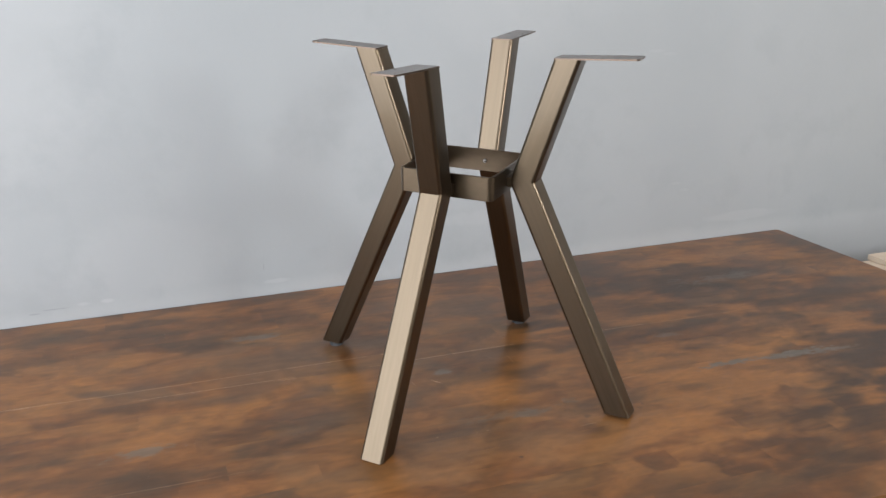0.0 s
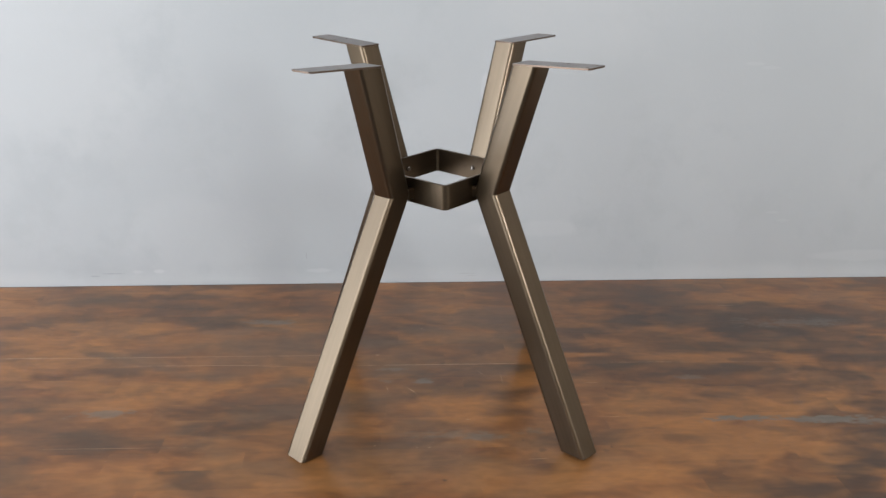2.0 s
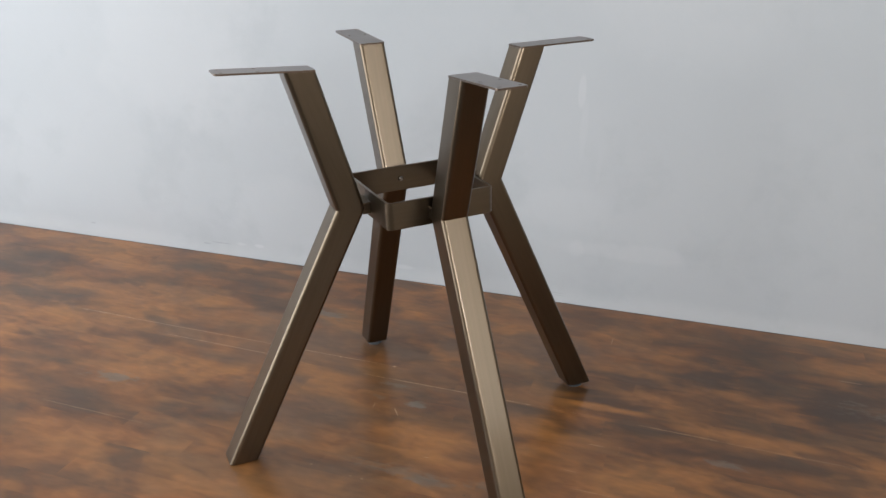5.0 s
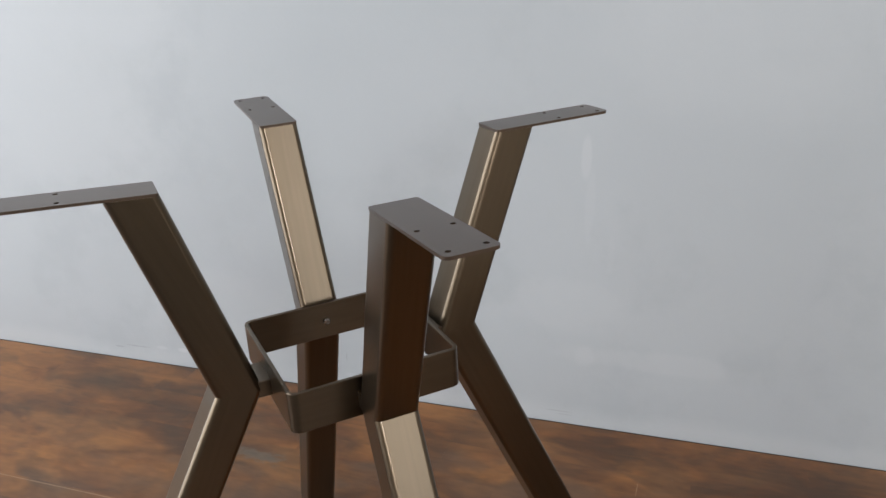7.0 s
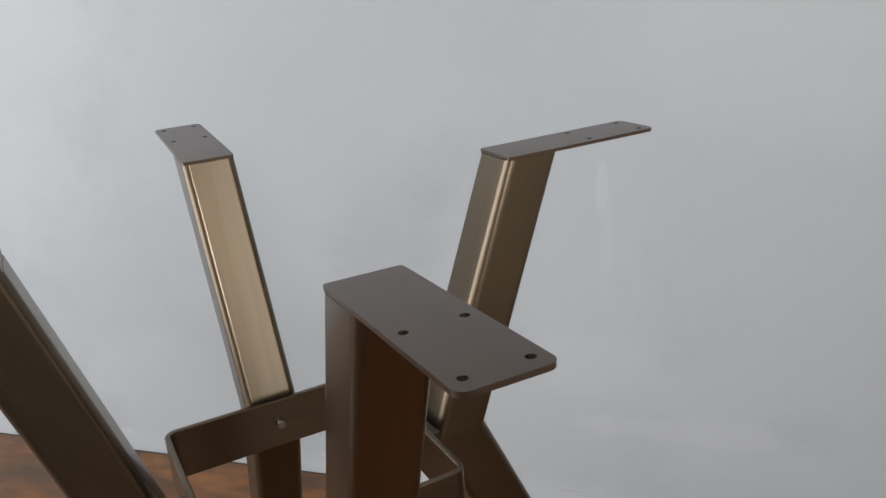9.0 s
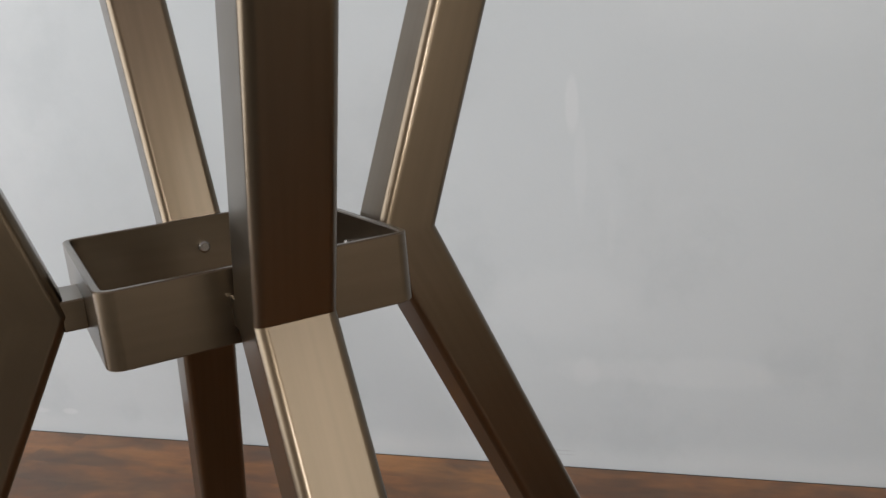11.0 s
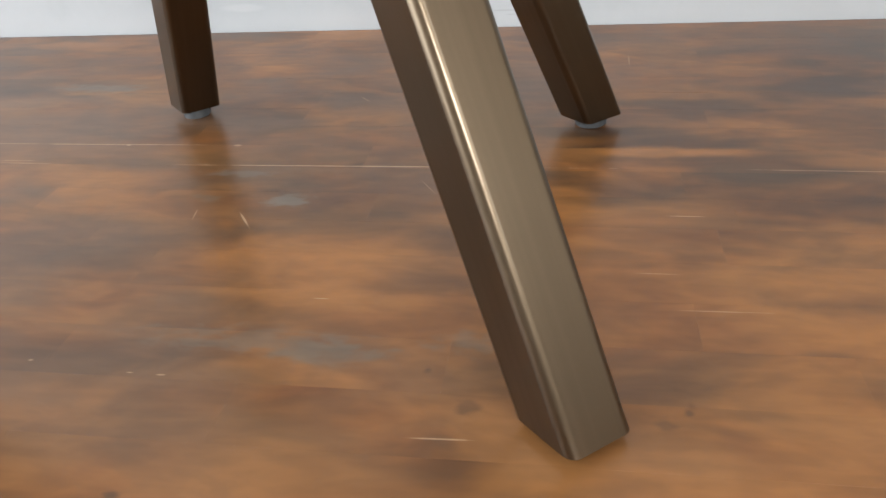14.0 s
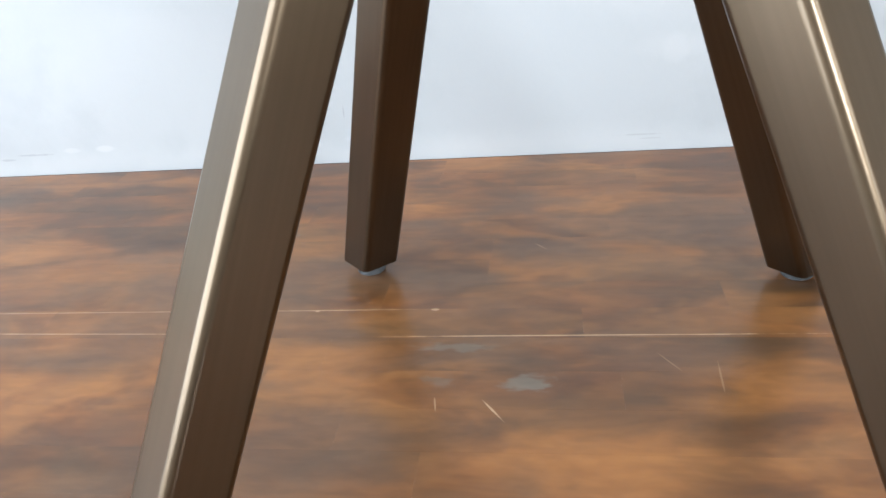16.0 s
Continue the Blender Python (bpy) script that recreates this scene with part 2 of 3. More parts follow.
DARK = [((0.8999, 0.3567, 0), (0.50, 0.16, 0), 0.8), ((0.4353, 0.0457, 0), (0.12, 0.05, 0), 0.6), ((0.5483, 0.4159, 0), (0.18, 0.05, 0), 0.6),
        ((-0.2813, 0.4801, 0), (0.18, 0.05, 0), 0.5), ((0.1527, -0.0924, 0), (0.09, 0.035, 0), 0.25), ((-0.4867, 0.3814, 0), (0.14, 0.03, 0), 0.5),
        ((-0.0323, -0.1334, 0), (0.12, 0.02, 0), 0.4), ((0.3024, -0.2282, 0), (0.006, 0.009, 0), 0.4),
        ((-0.0366, 0.344, 0), (0.10, 0.03, 0), 0.4), ((-1.2258, 0.4685, 0), (0.20, 0.04, 0), 0.5), ((0.7911, -0.0196, 0), (0.28, 0.07, 0), 0.5),
        ((1.1226, 0.1086, 0), (0.34, 0.14, 0), 0.7), ((1.1178, -0.2587, 0), (0.60, 0.26, 0), 0.8), ((0.8184, -0.4616, 0), (0.44, 0.2, 0), 0.8), ((-0.8865, -0.392, 0), (0.35, 0.2, 0), 0.4), ((0.669, 0.0696, 0), (0.2, 0.05, 0), 0.5), ((0.5885, 0.2601, 0), (0.45, 0.14, 0), 0.45)]
HONEY = [((0.5432, -0.2127, 0), (0.24, 0.10, 0), 0.6), ((0.3071, 0.0287, 0), (0.14, 0.04, 0), 0.45), ((0.6245, 0.1429, 0), (0.2, 0.02, 0), 0.5), ((0.4473, -0.156, 0), (0.13, 0.05, 0), 0.7), ((0.0205, -0.0529, 0), (0.17, 0.03, 0), 0.6), ((0.4671, -0.0917, 0), (0.14, 0.035, 0), 0.6),
         ((0.3772, 0.1643, 0), (0.20, 0.014, 0), 0.7), ((-0.6376, -0.0216, 0), (0.18, 0.035, 0), 0.6), ((-0.5966, 0.6064, 0), (0.22, 0.02, 0), 0.6),
         ((0.2755, -0.3255, 0), (0.36, 0.06, 0), 0.75), ((-0.1956, -0.3177, 0), (0.34, 0.05, 0), 0.65), ((-0.7369, -0.2722, 0), (0.3, 0.08, 0), 0.25),
         ((-0.9309, 0.2989, 0), (0.2, 0.05, 0), 0.4), ((-0.49, 0.3292, 0), (0.16, 0.03, 0), 0.5), ((0.17, 0.03, 0), (0.11, 0.055, 0), 0.6),
         ((0.23, 0.075, 0), (0.06, 0.03, 0), 0.6)]
FADED = [((-0.3678, 0.2225, 0), (0.45, 0.22, 0), 0.6), ((0.1338, 0.3904, 0), (0.36, 0.15, 0), 0.65), ((-0.2877, -0.0401, 0), (0.24, 0.13, 0), 0.5), ((0.0713, 0.0932, 0), (0.16, 0.07, 0), 0.45),
         ((-0.0917, -0.1968, 0), (0.22, 0.05, 0), 0.4)]
WORN = [((-0.0441, -0.2692, 0), (0.42, 0.17, 0), 0.5), ((-0.2883, -0.1126, 0), (0.22, 0.08, 0), 0.4), ((-0.3378, 0.2646, 0), (0.30, 0.10, 0), 0.4),
        ((0.1131, 0.2835, 0), (0.26, 0.06, 0), 0.35), ((0.1676, -0.0436, 0), (0.10, 0.08, 0), 0.4)]
# place, half length and width, direction in degrees, strength
SCRATCHES = [((-0.62, 0.2010, 0), (0.46, 0.0016, 0), -1.3, 0.55), ((-0.25, 0.1915, 0), (0.125, 0.0012, 0), -1.1, 0.75), ((-0.90, 0.2110, 0), (0.09, 0.0016, 0), -1.5, 0.7),
             ((-0.52, 0.1535, 0), (0.20, 0.0013, 0), -2.2, 0.8), ((-0.355, 0.1400, 0), (0.045, 0.0009, 0), -2.0, 0.6),
             ((0.03, 0.1310, 0), (0.25, 0.0014, 0), -1.3, 0.9), ((0.49, 0.1190, 0), (0.10, 0.0011, 0), -2.2, 0.75), ((0.70, 0.1085, 0), (0.20, 0.0009, 0), -2.2, 0.5),
             ((-0.062, 0.0115, 0), (0.023, 0.0012, 0), -58, 0.95), ((-0.1135, 0.021, 0), (0.013, 0.0010, 0), -83, 0.6),
             ((-0.2565, 0.1905, 0), (0.0040, 0.0034, 0), 0, 1.0), ((-0.128, 0.1880, 0), (0.0050, 0.0026, 0), 0, 0.8),
             ((0.333, 0.0240, 0), (0.021, 0.0010, 0), -2, 0.8), ((0.042, -0.1165, 0), (0.010, 0.0011, 0), -2, 0.85),
             ((-0.070, -0.2125, 0), (0.003, 0.0008, 0), -2, 0.7), ((-0.047, -0.2140, 0), (0.004, 0.0010, 0), 0, 0.7), ((0.150, -0.2660, 0), (0.023, 0.0009, 0), 0, 0.7),
             ((0.340, -0.1240, 0), (0.037, 0.0009, 0), -1, 0.7), ((0.300, -0.0730, 0), (0.022, 0.0008, 0), -2, 0.6),
             ((-0.149, -0.2020, 0), (0.003, 0.0018, 0), 0, 0.7), ((-0.011, 0.3345, 0), (0.012, 0.0009, 0), -50, 0.6),
             ((0.3235, 0.4790, 0), (0.032, 0.0010, 0), 87, 0.55), ((-0.64, -0.1790, 0), (0.15, 0.0007, 0), -2.4, 0.6), ((0.845, 0.4540, 0), (0.030, 0.0016, 0), -2, 0.6),
             ((0.10, 0.082, 0), (0.020, 0.0008, 0), -60, 0.4), ((0.141, 0.057, 0), (0.026, 0.0012, 0), 85, 0.35)]


def bronze(name, slope=0.0, along=(60.0, 60.0, 1.2), dark=(0.110, 0.085, 0.058), light=(0.125, 0.0965, 0.067)):
    """Satin lacquered bronze steel; faint brush lines run along a tube of that slope."""
    n = Nodes(name)
    p = n.own()
    x, y, z = n.add("SeparateXYZ", Vector=p).outputs
    upright = n.add("CombineXYZ", X=n.math("ADD", x, n.math("MULTIPLY", z, slope)), Y=y, Z=z).outputs[0]
    brush = n.noise(n.vec("MULTIPLY", upright, along), 3.0, 1.5, 0.5)
    cloud = n.noise(p, 7.0, 4, 0.55)
    colour = n.ramp(n.math("ADD", n.math("MULTIPLY", brush, 0.7), n.math("MULTIPLY", cloud, 0.3)),
                    [(0.3, dark), (0.7, light)])
    rough = n.math("ADD", n.remap(cloud, 0.3, 0.7, 0.28, 0.31), n.math("MULTIPLY", brush, 0.025))
    return n.finish(colour, rough, 1.0, Coat_Weight=0.25, Coat_Roughness=0.12)


def plain(name, colour, dark, roughness, metallic=0.0, scale=8.0, bump=0.15):
    n = Nodes(name)
    p = n.own()
    a, b = n.noise(p, scale, 4), n.noise(p, scale * 9, 4, 0.6)
    c = n.mix(n.remap(a, 0.35, 0.7), dark, colour)
    c = n.mix(n.math("MULTIPLY", b, 0.3), c, dark)
    return n.finish(c, n.math("ADD", roughness - 0.05, n.math("MULTIPLY", b, 0.1)), metallic, bump=b, strength=bump, distance=0.002)


PLASTER, WOOD = plaster(), stained_wood()
BRONZE_LOWER, BRONZE_UPPER = bronze("brushed_bronze", 0.46), bronze("brushed_bronze_upper", -0.38)
BRONZE_BAR = bronze("brushed_bronze_bar", 0.0, (4.0, 20.0, 40.0))
# same lacquer; the plates' pinker tone paints in the reflection from overhead
BRONZE_OVERHEAD_TINT = bronze("brushed_bronze_overhead_tint", 0.0, (4.0, 20.0, 40.0), (0.112, 0.082, 0.064), (0.127, 0.093, 0.073))
ROOM_PAINT = plain("cream_paint", (0.60, 0.54, 0.46), (0.52, 0.46, 0.39), 0.7, scale=1.5)
CEILING_PAINT = plain("ceiling_paint", (0.43, 0.385, 0.40), (0.36, 0.32, 0.335), 0.8, scale=1.2)
CONCRETE = plain("dark_concrete", (0.13, 0.12, 0.11), (0.07, 0.065, 0.06), 0.75, scale=2.5)
GLIDE = plain("grey_plastic", (0.075, 0.083, 0.092), (0.045, 0.05, 0.055), 0.45, scale=40)
STEEL = plain("zinc_steel", (0.36, 0.35, 0.33), (0.22, 0.21, 0.20), 0.25, 1.0, scale=60)
PALE_WOOD = plain("pale_birch_board", (0.66, 0.57, 0.46), (0.56, 0.46, 0.35), 0.6, scale=14)
# near-black, the shade of the gap behind the bench put into a colour
GAP_SHADE = plain("gap_shade", (0.030, 0.022, 0.018), (0.015, 0.011, 0.010), 0.7, scale=20)
DARK_WOOD = plain("dark_timber", (0.16, 0.09, 0.05), (0.09, 0.05, 0.03), 0.55, scale=9)


# ---- mesh helpers ----
def finish_mesh(ob, bm, material, smooth_angle=None):
    bmesh.ops.recalc_face_normals(bm, faces=bm.faces)
    bm.to_mesh(ob.data)
    bm.free()
    ob.data.materials.append(material)
    if smooth_angle is not None:
        for f in ob.data.polygons:
            f.use_smooth = True
        ob.data.set_sharp_from_angle(angle=radians(smooth_angle))
        # flat faces stay flat, and the rounding is kept to the edges
        weighted = ob.modifiers.new("flat_faces", "WEIGHTED_NORMAL")
        weighted.mode, weighted.weight, weighted.keep_sharp = "FACE_AREA", 100, True
    return ob


def part(name, bm, material, parent=None, label="", smooth_angle=None):
    """One mesh object, under its thing or part where a parent is given."""
    ob = new(name, bpy.data.meshes.new(name))
    finish_mesh(ob, bm, material, smooth_angle)
    ob.parent = parent
    return tagged(ob, label)


def thing(name, place=(0, 0, 0)):
    ob = new(name)
    ob.location = place
    ob.empty_display_size = 0.1
    return ob


def box(x0, x1, y0, y1, z0, z1, bevel=0.0, segments=2):
    bm = bmesh.new()
    bmesh.ops.create_cube(bm, size=1.0)
    for v in bm.verts:
        v.co = Vector(((x0, x1)[v.co.x > 0], (y0, y1)[v.co.y > 0], (z0, z1)[v.co.z > 0]))
    if bevel:
        bmesh.ops.bevel(bm, geom=bm.edges[:], offset=bevel, segments=segments, affect="EDGES", profile=0.5)
    return bm


def loft(loops, cap=True):
    """A closed skin over loops of equal length."""
    bm = bmesh.new()
    rings = [[bm.verts.new(p) for p in loop] for loop in loops]
    for a, b in zip(rings, rings[1:]):
        for i in range(len(a)):
            j = (i + 1) % len(a)
            bm.faces.new((a[i], a[j], b[j], b[i]))
    if cap:
        bm.faces.new(list(reversed(rings[0])))
        bm.faces.new(rings[-1])
    return bm


def slab_with_opening(axis, place, thick, u0, u1, z0, z1, hole):
    """A wall across axis ("x" or "y") with one rectangular hole (u0, u1, z0, z1) through it."""
    a0, a1, b0, b1 = hole
    us, zs = [u0, a0, a1, u1], [z0, b0, b1, z1]
    bm = bmesh.new()
    for side in (place, place + thick):
        grid = {}
        for i, u in enumerate(us):
            for j, z in enumerate(zs):
                grid[i, j] = bm.verts.new((side, u, z) if axis == "x" else (u, side, z))
        for i in range(3):
            for j in range(3):
                if (i, j) != (1, 1):
                    bm.faces.new((grid[i, j], grid[i + 1, j], grid[i + 1, j + 1], grid[i, j + 1]))
    bm.verts.ensure_lookup_table()
    n = 16
    outer = [0, 4, 8, 12, 13, 14, 15, 11, 7, 3, 2, 1]
    for loop in (outer, [5, 9, 10, 6]):
        for a, b in zip(loop, loop[1:] + loop[:1]):
            bm.faces.new((bm.verts[a], bm.verts[b], bm.verts[b + n], bm.verts[a + n]))
    return bm


# ---- the room ----
W0, E0, S0, C0 = ROOM
tagged(part("wall_north", box(W0 - 0.2, E0 + 0.2, WALL_Y, WALL_Y + 0.2, FLOOR_Z, C0), PLASTER),
       "pale grey painted plaster wall with smudges and filler", "wall", kind="structure")
tagged(part("wall_south", slab_with_opening("y", S0 - 0.2, 0.2, W0 - 0.2, E0 + 0.2, FLOOR_Z, C0, SOUTH_WINDOW), ROOM_PAINT),
       "cream painted wall with a high window", "wall", kind="structure")
tagged(part("wall_west", slab_with_opening("x", W0 - 0.2, 0.2, S0, WALL_Y, FLOOR_Z, C0, WEST_WINDOW), ROOM_PAINT),
       "cream painted wall with a wide window", "wall", kind="structure")
tagged(part("wall_east", slab_with_opening("x", E0, 0.2, S0, WALL_Y, FLOOR_Z, C0, EAST_WINDOW), ROOM_PAINT), "cream painted wall with a tall window", "wall", kind="structure")
tagged(part("floor", box(W0 - 0.2, E0 + 0.2, S0 - 0.2, WALL_Y + 0.2, FLOOR_Z - 0.15, FLOOR_Z), CONCRETE),
       "dark grey concrete workshop floor", "floor", kind="structure")
tagged(part("ceiling", box(W0 - 0.2, E0 + 0.2, S0 - 0.2, WALL_Y + 0.2, C0, C0 + 0.15), CEILING_PAINT),
       "plain grey painted ceiling", "ceiling", kind="structure")

# ---- the table base ----
TUBE_W, TUBE_D, ROUND = 0.0480, 0.0478, 0.0072
KNEE_R, KNEE_Z, LOW, UP = 0.1561, 0.4746, 0.4778, 0.3311   # outer bend and the two slopes
HIGH, GAP = 0.71, 0.0087
PLATE_L, PLATE_T = 0.1547, 0.003
RING_A, RING_Z, RING_H, RING_T = 0.0976, 0.4499, 0.0471, 0.005


def section(outer, inner, width, corner, shift):
    """A rounded square across a tube, from its outer to its inner face."""
    depth = math.hypot(outer[0] - inner[0], outer[1] - inner[1])
    pts, c = [], corner / TUBE_D
    for s, b, start in ((0, -1, 180), (1, -1, 270), (1, 1, 0), (0, 1, 90)):
        for k in range(5):
            a = radians(start + 90 * k / 4)
            cs = (c if s == 0 else 1 - c) + c * math.cos(a)
            cb = b * (width / 2 - corner) + corner * math.sin(a)
            pts.append((outer[0] + (inner[0] - outer[0]) * cs, shift + cb, outer[1] + (inner[1] - outer[1]) * cs))
    return pts


def plate_mesh(x0, x1, width, shift, z0, rise):
    """The screw plate: a flat bar with rounded tip corners and four screw holes."""
    bm = bmesh.new()
    outline, r = [], 0.006
    for x, b, start in ((x1, 1, 0), (x0, 1, 90), (x0, -1, 180), (x1, -1, 270)):
        rr = r if x == x1 else 0.003
        for k in range(5):
            a = radians(start + 90 * k / 4)
            outline.append((x + (-rr if x == x1 else rr) + rr * math.cos(a), b * (width / 2 - rr) + rr * math.sin(a)))
    edges = []
    loops = [outline]
    for fx in HOLES:
        for b in (-1, 1):
            cx, cy = x0 + (x1 - x0) * fx, b * width * 0.33
            loops.append([(cx + 0.0026 * math.cos(2 * math.pi * k / 12), cy + 0.0026 * math.sin(2 * math.pi * k / 12)) for k in range(12)])
    for loop in loops:
        vs = [bm.verts.new((x, y + shift, z0 + rise * max(0.0, (x - x0) / (x1 - x0)))) for x, y in loop]
        edges += [bm.edges.new((a, b)) for a, b in zip(vs, vs[1:] + vs[:1])]
    bmesh.ops.triangle_fill(bm, use_beauty=True, use_dissolve=False, edges=edges)
    flat = bm.faces[:]
    out = bmesh.ops.extrude_face_region(bm, geom=flat)
    bmesh.ops.translate(bm, vec=(0, 0, PLATE_T), verts=[g for g in out["geom"] if isinstance(g, bmesh.types.BMVert)])
    return bm


HOLES = (0.57, 0.93)


def disc(cx, cy, z0, z1, r, bevel, sides=24, axis="z"):
    loops = []
    for z, q in ((z0, r - bevel), (z0 + bevel, r), (z1 - bevel, r), (z1, r - bevel)):
        loops.append([(cx + q * math.cos(2 * math.pi * k / sides), cy + q * math.sin(2 * math.pi * k / sides), z) for k in range(sides)])
    return loft(loops)


base = tagged(thing("table_base", (0.0045, 0.0060, 0)), "bronze four-legged metal table base standing on a wooden top", "table base")
LEAN = (0.0459, -0.0455)
TURN = -3.36
# direction; offsets of knee, foot and head; sideways shift; plate rise; knee height; foot and head shift; foot gap
LEGS = [(-135.87, 0.0015, 0.0201, -0.0078, -0.0001, 0.0085, -0.0031, -0.0117, 0.0118, -0.0077),
        (-45.76, -0.0020, -0.0078, -0.0008, -0.0005, 0.0065, -0.0010, 0.0003, 0.0008, -0.0020),
        (45.40, 0.0014, -0.0107, 0.0119, -0.0005, 0.0003, 0.0045, 0.0062, 0.0040, 0.0028),
        (133.84, -0.0008, -0.0006, -0.0053, -0.0020, 0.0071, -0.0007, -0.0160, 0.0083, 0.0052)]


def leg(angle, dk, db, dt, shift, rise, kz, foot_shift, head_shift, dg, glide):
    dl, du = TUBE_D * math.hypot(1, LOW), TUBE_D * math.hypot(1, UP)
    zk, gap = KNEE_Z + kz, GAP + dg
    zi = zk + (du - dl) / (LOW + UP)
    ko, ki = (KNEE_R + dk, zk), (KNEE_R + dk - du + UP * (zi - zk), zi)
    bo = KNEE_R + LOW * (KNEE_Z - GAP) + db
    to = KNEE_R + UP * (HIGH - KNEE_Z) + dt
    top_z = HIGH - PLATE_T
    tip = rise * du / PLATE_L   # the tube is cut along the rise of its plate
    foot_y, head_y = shift + foot_shift, shift + head_shift
    # the foot is cut level with the bench, though the base leans a little
    c, s_ = math.cos(radians(angle + TURN)), math.sin(radians(angle + TURN))

    def lift(x, y):
        return LEAN[1] * (x * c - y * s_) - LEAN[0] * (x * s_ + y * c)

    foot = [(x - LOW * lift(x, y), y, z + lift(x, y)) for x, y, z in section((bo, gap), (bo - dl, gap), TUBE_W, ROUND, foot_y)]
    low = loft([foot, section(ko, ki, TUBE_W, ROUND, shift)])
    lower = part("leg", low, BRONZE_LOWER, base, smooth_angle=40)
    lower.matrix_basis = pose(0, 0, 0, 0, 0, angle + TURN)
    part("upper_tube", loft([section(ko, ki, TUBE_W, ROUND, shift), section((to + UP * tip, top_z + tip), (to - du, top_z), TUBE_W, ROUND, head_y)]),
         BRONZE_UPPER, lower, smooth_angle=40)
    part("screw_plate", plate_mesh(to - du + 0.0008, to - du + PLATE_L, TUBE_W - 0.0008, head_y, top_z, rise), BRONZE_OVERHEAD_TINT, lower,
         "flat bronze screw plate with four holes", smooth_angle=30)
    dz = lift(bo - dl / 2, foot_y)
    part("foot_glide", disc(bo - dl / 2 - LOW * dz, foot_y, dz - 0.0003, dz + gap + 0.002, glide, 0.0015), GLIDE, lower, "round grey plastic glide", smooth_angle=30)
    bm = box(RING_A - 0.001, ki[0] + 0.006, shift - TUBE_W / 2 + 0.0015, shift + TUBE_W / 2 - 0.0015, zi - 0.010, zi + 0.010, 0.001, 1)
    part("spacer", bm, BRONZE_BAR, lower, smooth_angle=30)
    return lower


for row, glide_radius in zip(LEGS, (0.0135, 0.0125, 0.0172, 0.0165)):
    leg(*row, glide_radius)
base.rotation_euler = (LEAN[0], LEAN[1], 0)


def ring_band():
    """A flat bar bent into a square with rounded corners."""
    loops = []
    for half, z in ((RING_A, 0.0008), (RING_A, RING_H - 0.0008), (RING_A - 0.0008, RING_H), (RING_A - RING_T + 0.0008, RING_H),
                    (RING_A - RING_T, RING_H - 0.0008), (RING_A - RING_T, 0.0008), (RING_A - RING_T + 0.0008, 0.0), (RING_A - 0.0008, 0.0)):
        r = 0.011 - (RING_A - half)
        loop = []
        for sx, sy, start in ((1, 1, 0), (-1, 1, 90), (-1, -1, 180), (1, -1, 270)):
            for k in range(7):
                a = radians(start + 90 * k / 6)
                loop.append((sx * (half - r) + r * math.cos(a), sy * (half - r) + r * math.sin(a), RING_Z + z))
        loops.append(loop)
    bm = loft(loops + [loops[0]], cap=False)
    bmesh.ops.remove_doubles(bm, verts=bm.verts, dist=1e-6)
    return bm


ring = part("ring_band", ring_band(), BRONZE_BAR, base, "square band of flat bronze bar with rounded corners", smooth_angle=40)
ring.matrix_basis = pose(0, 0, 0, 0, 0, 45 + TURN)
for k in range(4):
    bolt = part("bolt", disc(0, 0, 0, 0.006, 0.0046, 0.0012, sides=16), STEEL, base, "small zinc bolt head", smooth_angle=30)
    bolt.matrix_basis = pose(0, 0, 0, 0, 0, 45 + 90 * k + TURN) @ pose(RING_A - RING_T + 0.0005, -0.004, RING_Z + RING_H * 0.5, 0, -90, 0)

# ---- the pale boards beyond the bench ----
def pale_board(x0, x1, y0, y1, z0, z1, label):
    ob = part("pale_board", box(x0, x1, y0, y1, z0, z1, 0.0015, 1), PALE_WOOD)
    return tagged(ob, label, "board", "stacked boards")


random.seed(3)
for k in range(40):
    top = -0.012 - 0.018 * k
    back, side = (0.360, 1.632) if k == 0 else (0.352, 1.556) if k == 1 else (0.30 + random.uniform(-0.02, 0.01), 1.62 + random.uniform(-0.01, 0.02))
    low = max(top - 0.0176, FLOOR_Z) if k < 39 else FLOOR_Z
    pale_board(side, 2.3 + random.uniform(-0.01, 0.01), -0.5, back, low, top, "pale untreated birch board stacked beside the bench")

# ---- the bench ----
bench = tagged(thing("workbench", (0, 0, FLOOR_Z)), "wide wooden bench with a blotchy brown stained plank top", "bench")


def end_x(y):
    return TOP_END + -0.0362 * (WALL_Y - y)


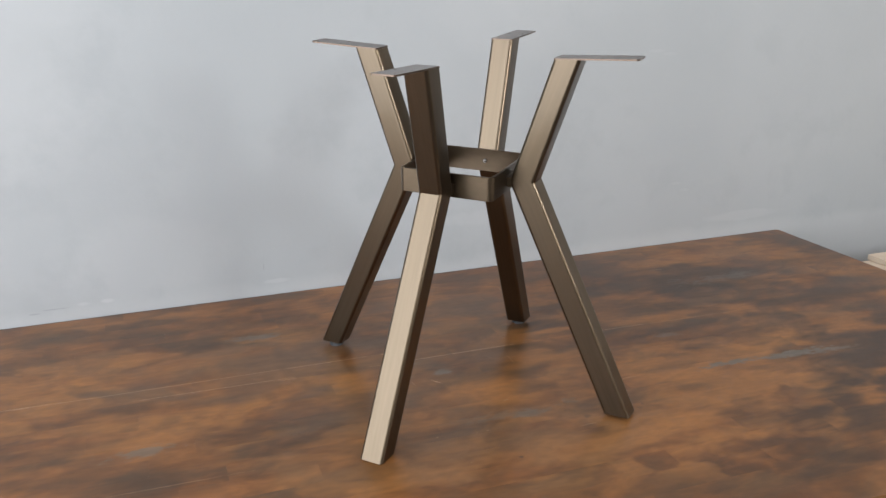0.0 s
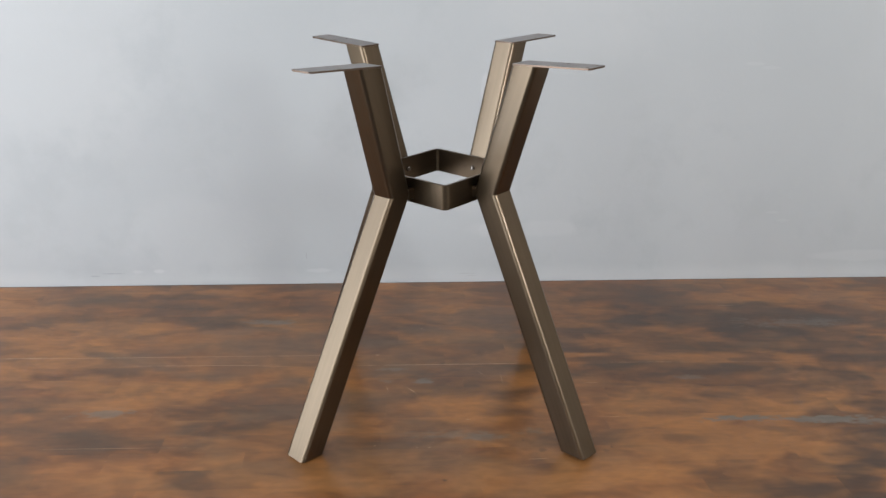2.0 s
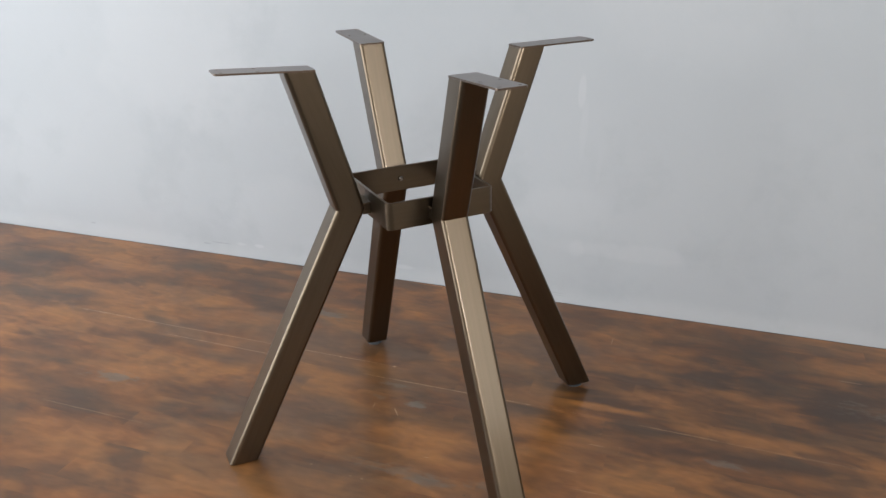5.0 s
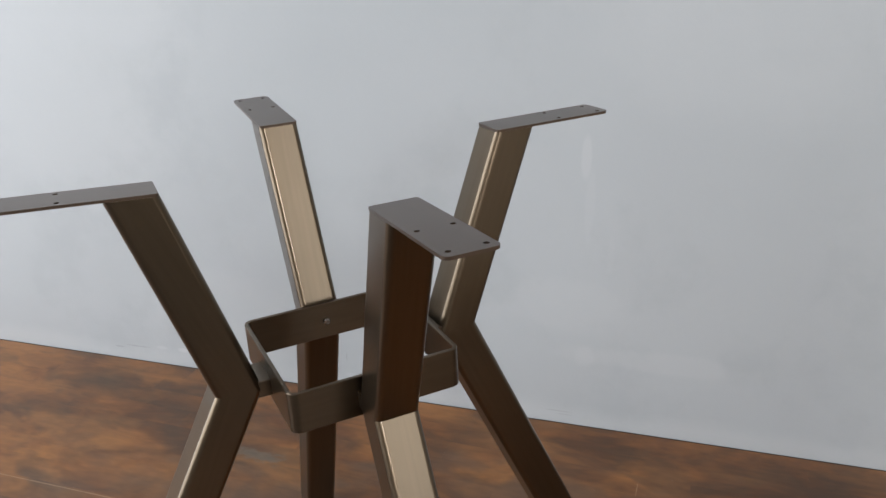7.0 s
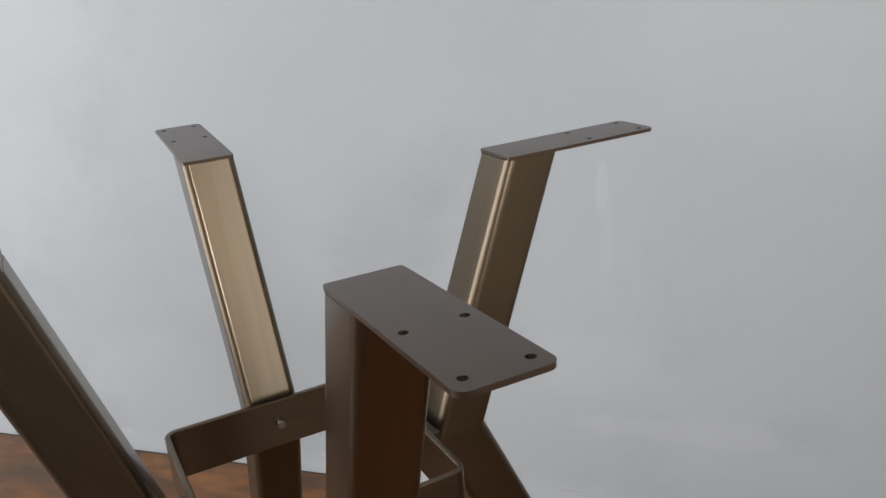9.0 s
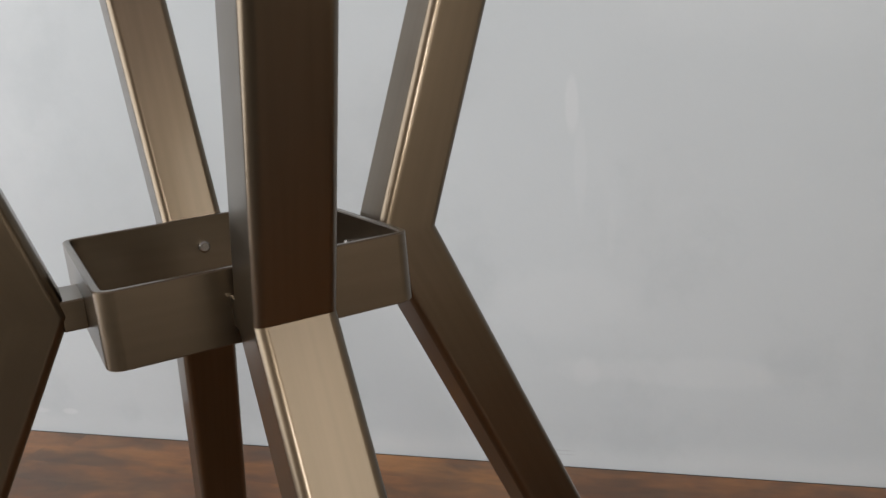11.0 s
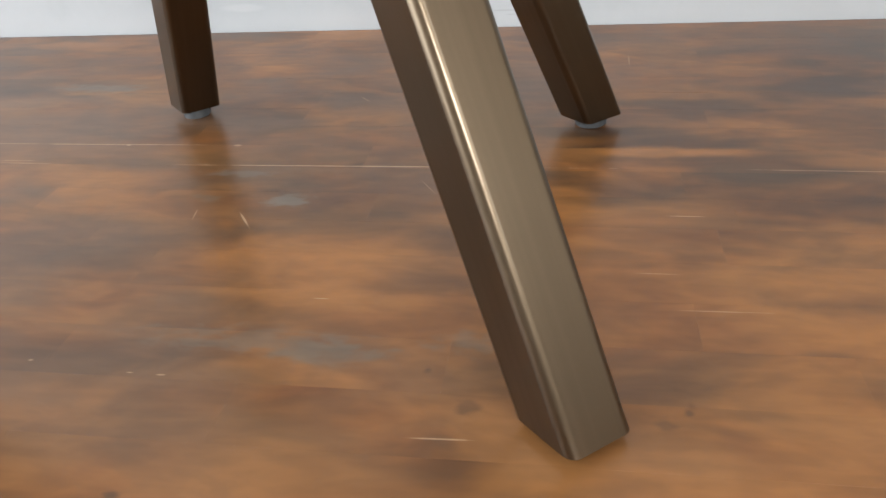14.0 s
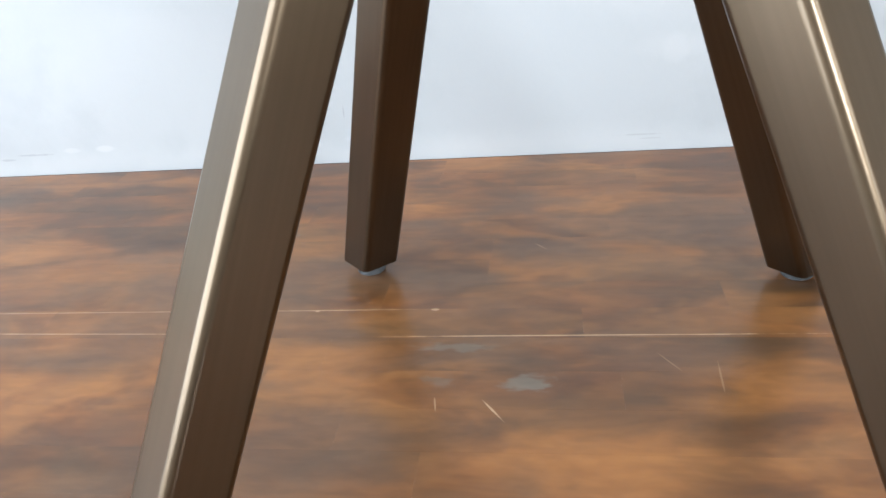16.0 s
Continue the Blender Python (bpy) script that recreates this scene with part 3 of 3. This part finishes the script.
for x in (-1.55, 1.0):
    for y in (-0.5, 0.4):
        ob = part("bench_leg", box(x - 0.045, x + 0.045, y - 0.045, y + 0.045, 0.0, -FLOOR_Z - THICK - 0.08, 0.004, 1), DARK_WOOD, bench)
for y in (-0.5, 0.4):
    part("rail", box(-1.7, 1.2, y - 0.03, y + 0.03, -FLOOR_Z - THICK - 0.08, -FLOOR_Z - THICK, 0.003, 1), DARK_WOOD, bench)


def to_room(u, v):
    c, k = math.cos(BENCH_TURN), math.sin(BENCH_TURN)
    return (u * c - v * k, u * k + v * c)


def trim(loop, inside):
    """Cuts a plan outline along a straight line; inside(p) is positive on the side that stays."""
    out = []
    for a, b in zip(loop, loop[1:] + loop[:1]):
        da, db = inside(a), inside(b)
        if da >= 0:
            out.append(a)
        if (da >= 0) != (db >= 0):
            k = da / (da - db)
            out.append((a[0] + (b[0] - a[0]) * k, a[1] + (b[1] - a[1]) * k))
    return out


def stave(outline):
    """One plank over a plan outline, its upper edges barely eased."""
    c, lift = 0.00003, random.uniform(-0.00001, 0.00001)
    mx, my = (sum(p[i] for p in outline) / len(outline) for i in (0, 1))
    inner = [(x + math.copysign(c, mx - x), y + math.copysign(c, my - y)) for x, y in outline]
    return loft([[(x, y, -THICK) for x, y in outline], [(x, y, -c) for x, y in outline], [(x, y, lift) for x, y in inner]])


random.seed(7)
PITCH, SEAM, BACK = 0.0578, -0.6240, WALL_Y - 0.0065
rows = 25
for i in range(rows):
    v0 = TOP_FRONT if i == 0 else SEAM + PITCH * i
    v1 = SEAM + PITCH * (i + 1)
    u = TOP_START
    while u < TOP_END + 0.1:
        nu = u + random.uniform(0.24, 0.66)
        g = 0.00001
        outline = [to_room(a, b) for a, b in ((u, v0 + g), (nu - g, v0 + g), (nu - g, v1 - g), (u, v1 - g))]
        outline = trim(outline, lambda p: BACK - p[1])
        outline = trim(outline, lambda p: end_x(p[1]) - p[0]) if len(outline) > 2 else outline
        u = nu
        if len(outline) > 2 and max(p[1] for p in outline) - min(p[1] for p in outline) > 0.002:
            ob = part("plank", stave(outline), WOOD, bench)
            ob.location = (0, 0, -FLOOR_Z)
# an added near-black strip stands in for the shade in the wall gap
ob = part("gap_shade_strip", box(TOP_START, end_x(WALL_Y) - 0.004, BACK + 0.0004, WALL_Y - 0.0006, -THICK, -0.0012, 0.0005, 1), GAP_SHADE, bench, "thin dark strip standing in for the shade of the gap along the wall")
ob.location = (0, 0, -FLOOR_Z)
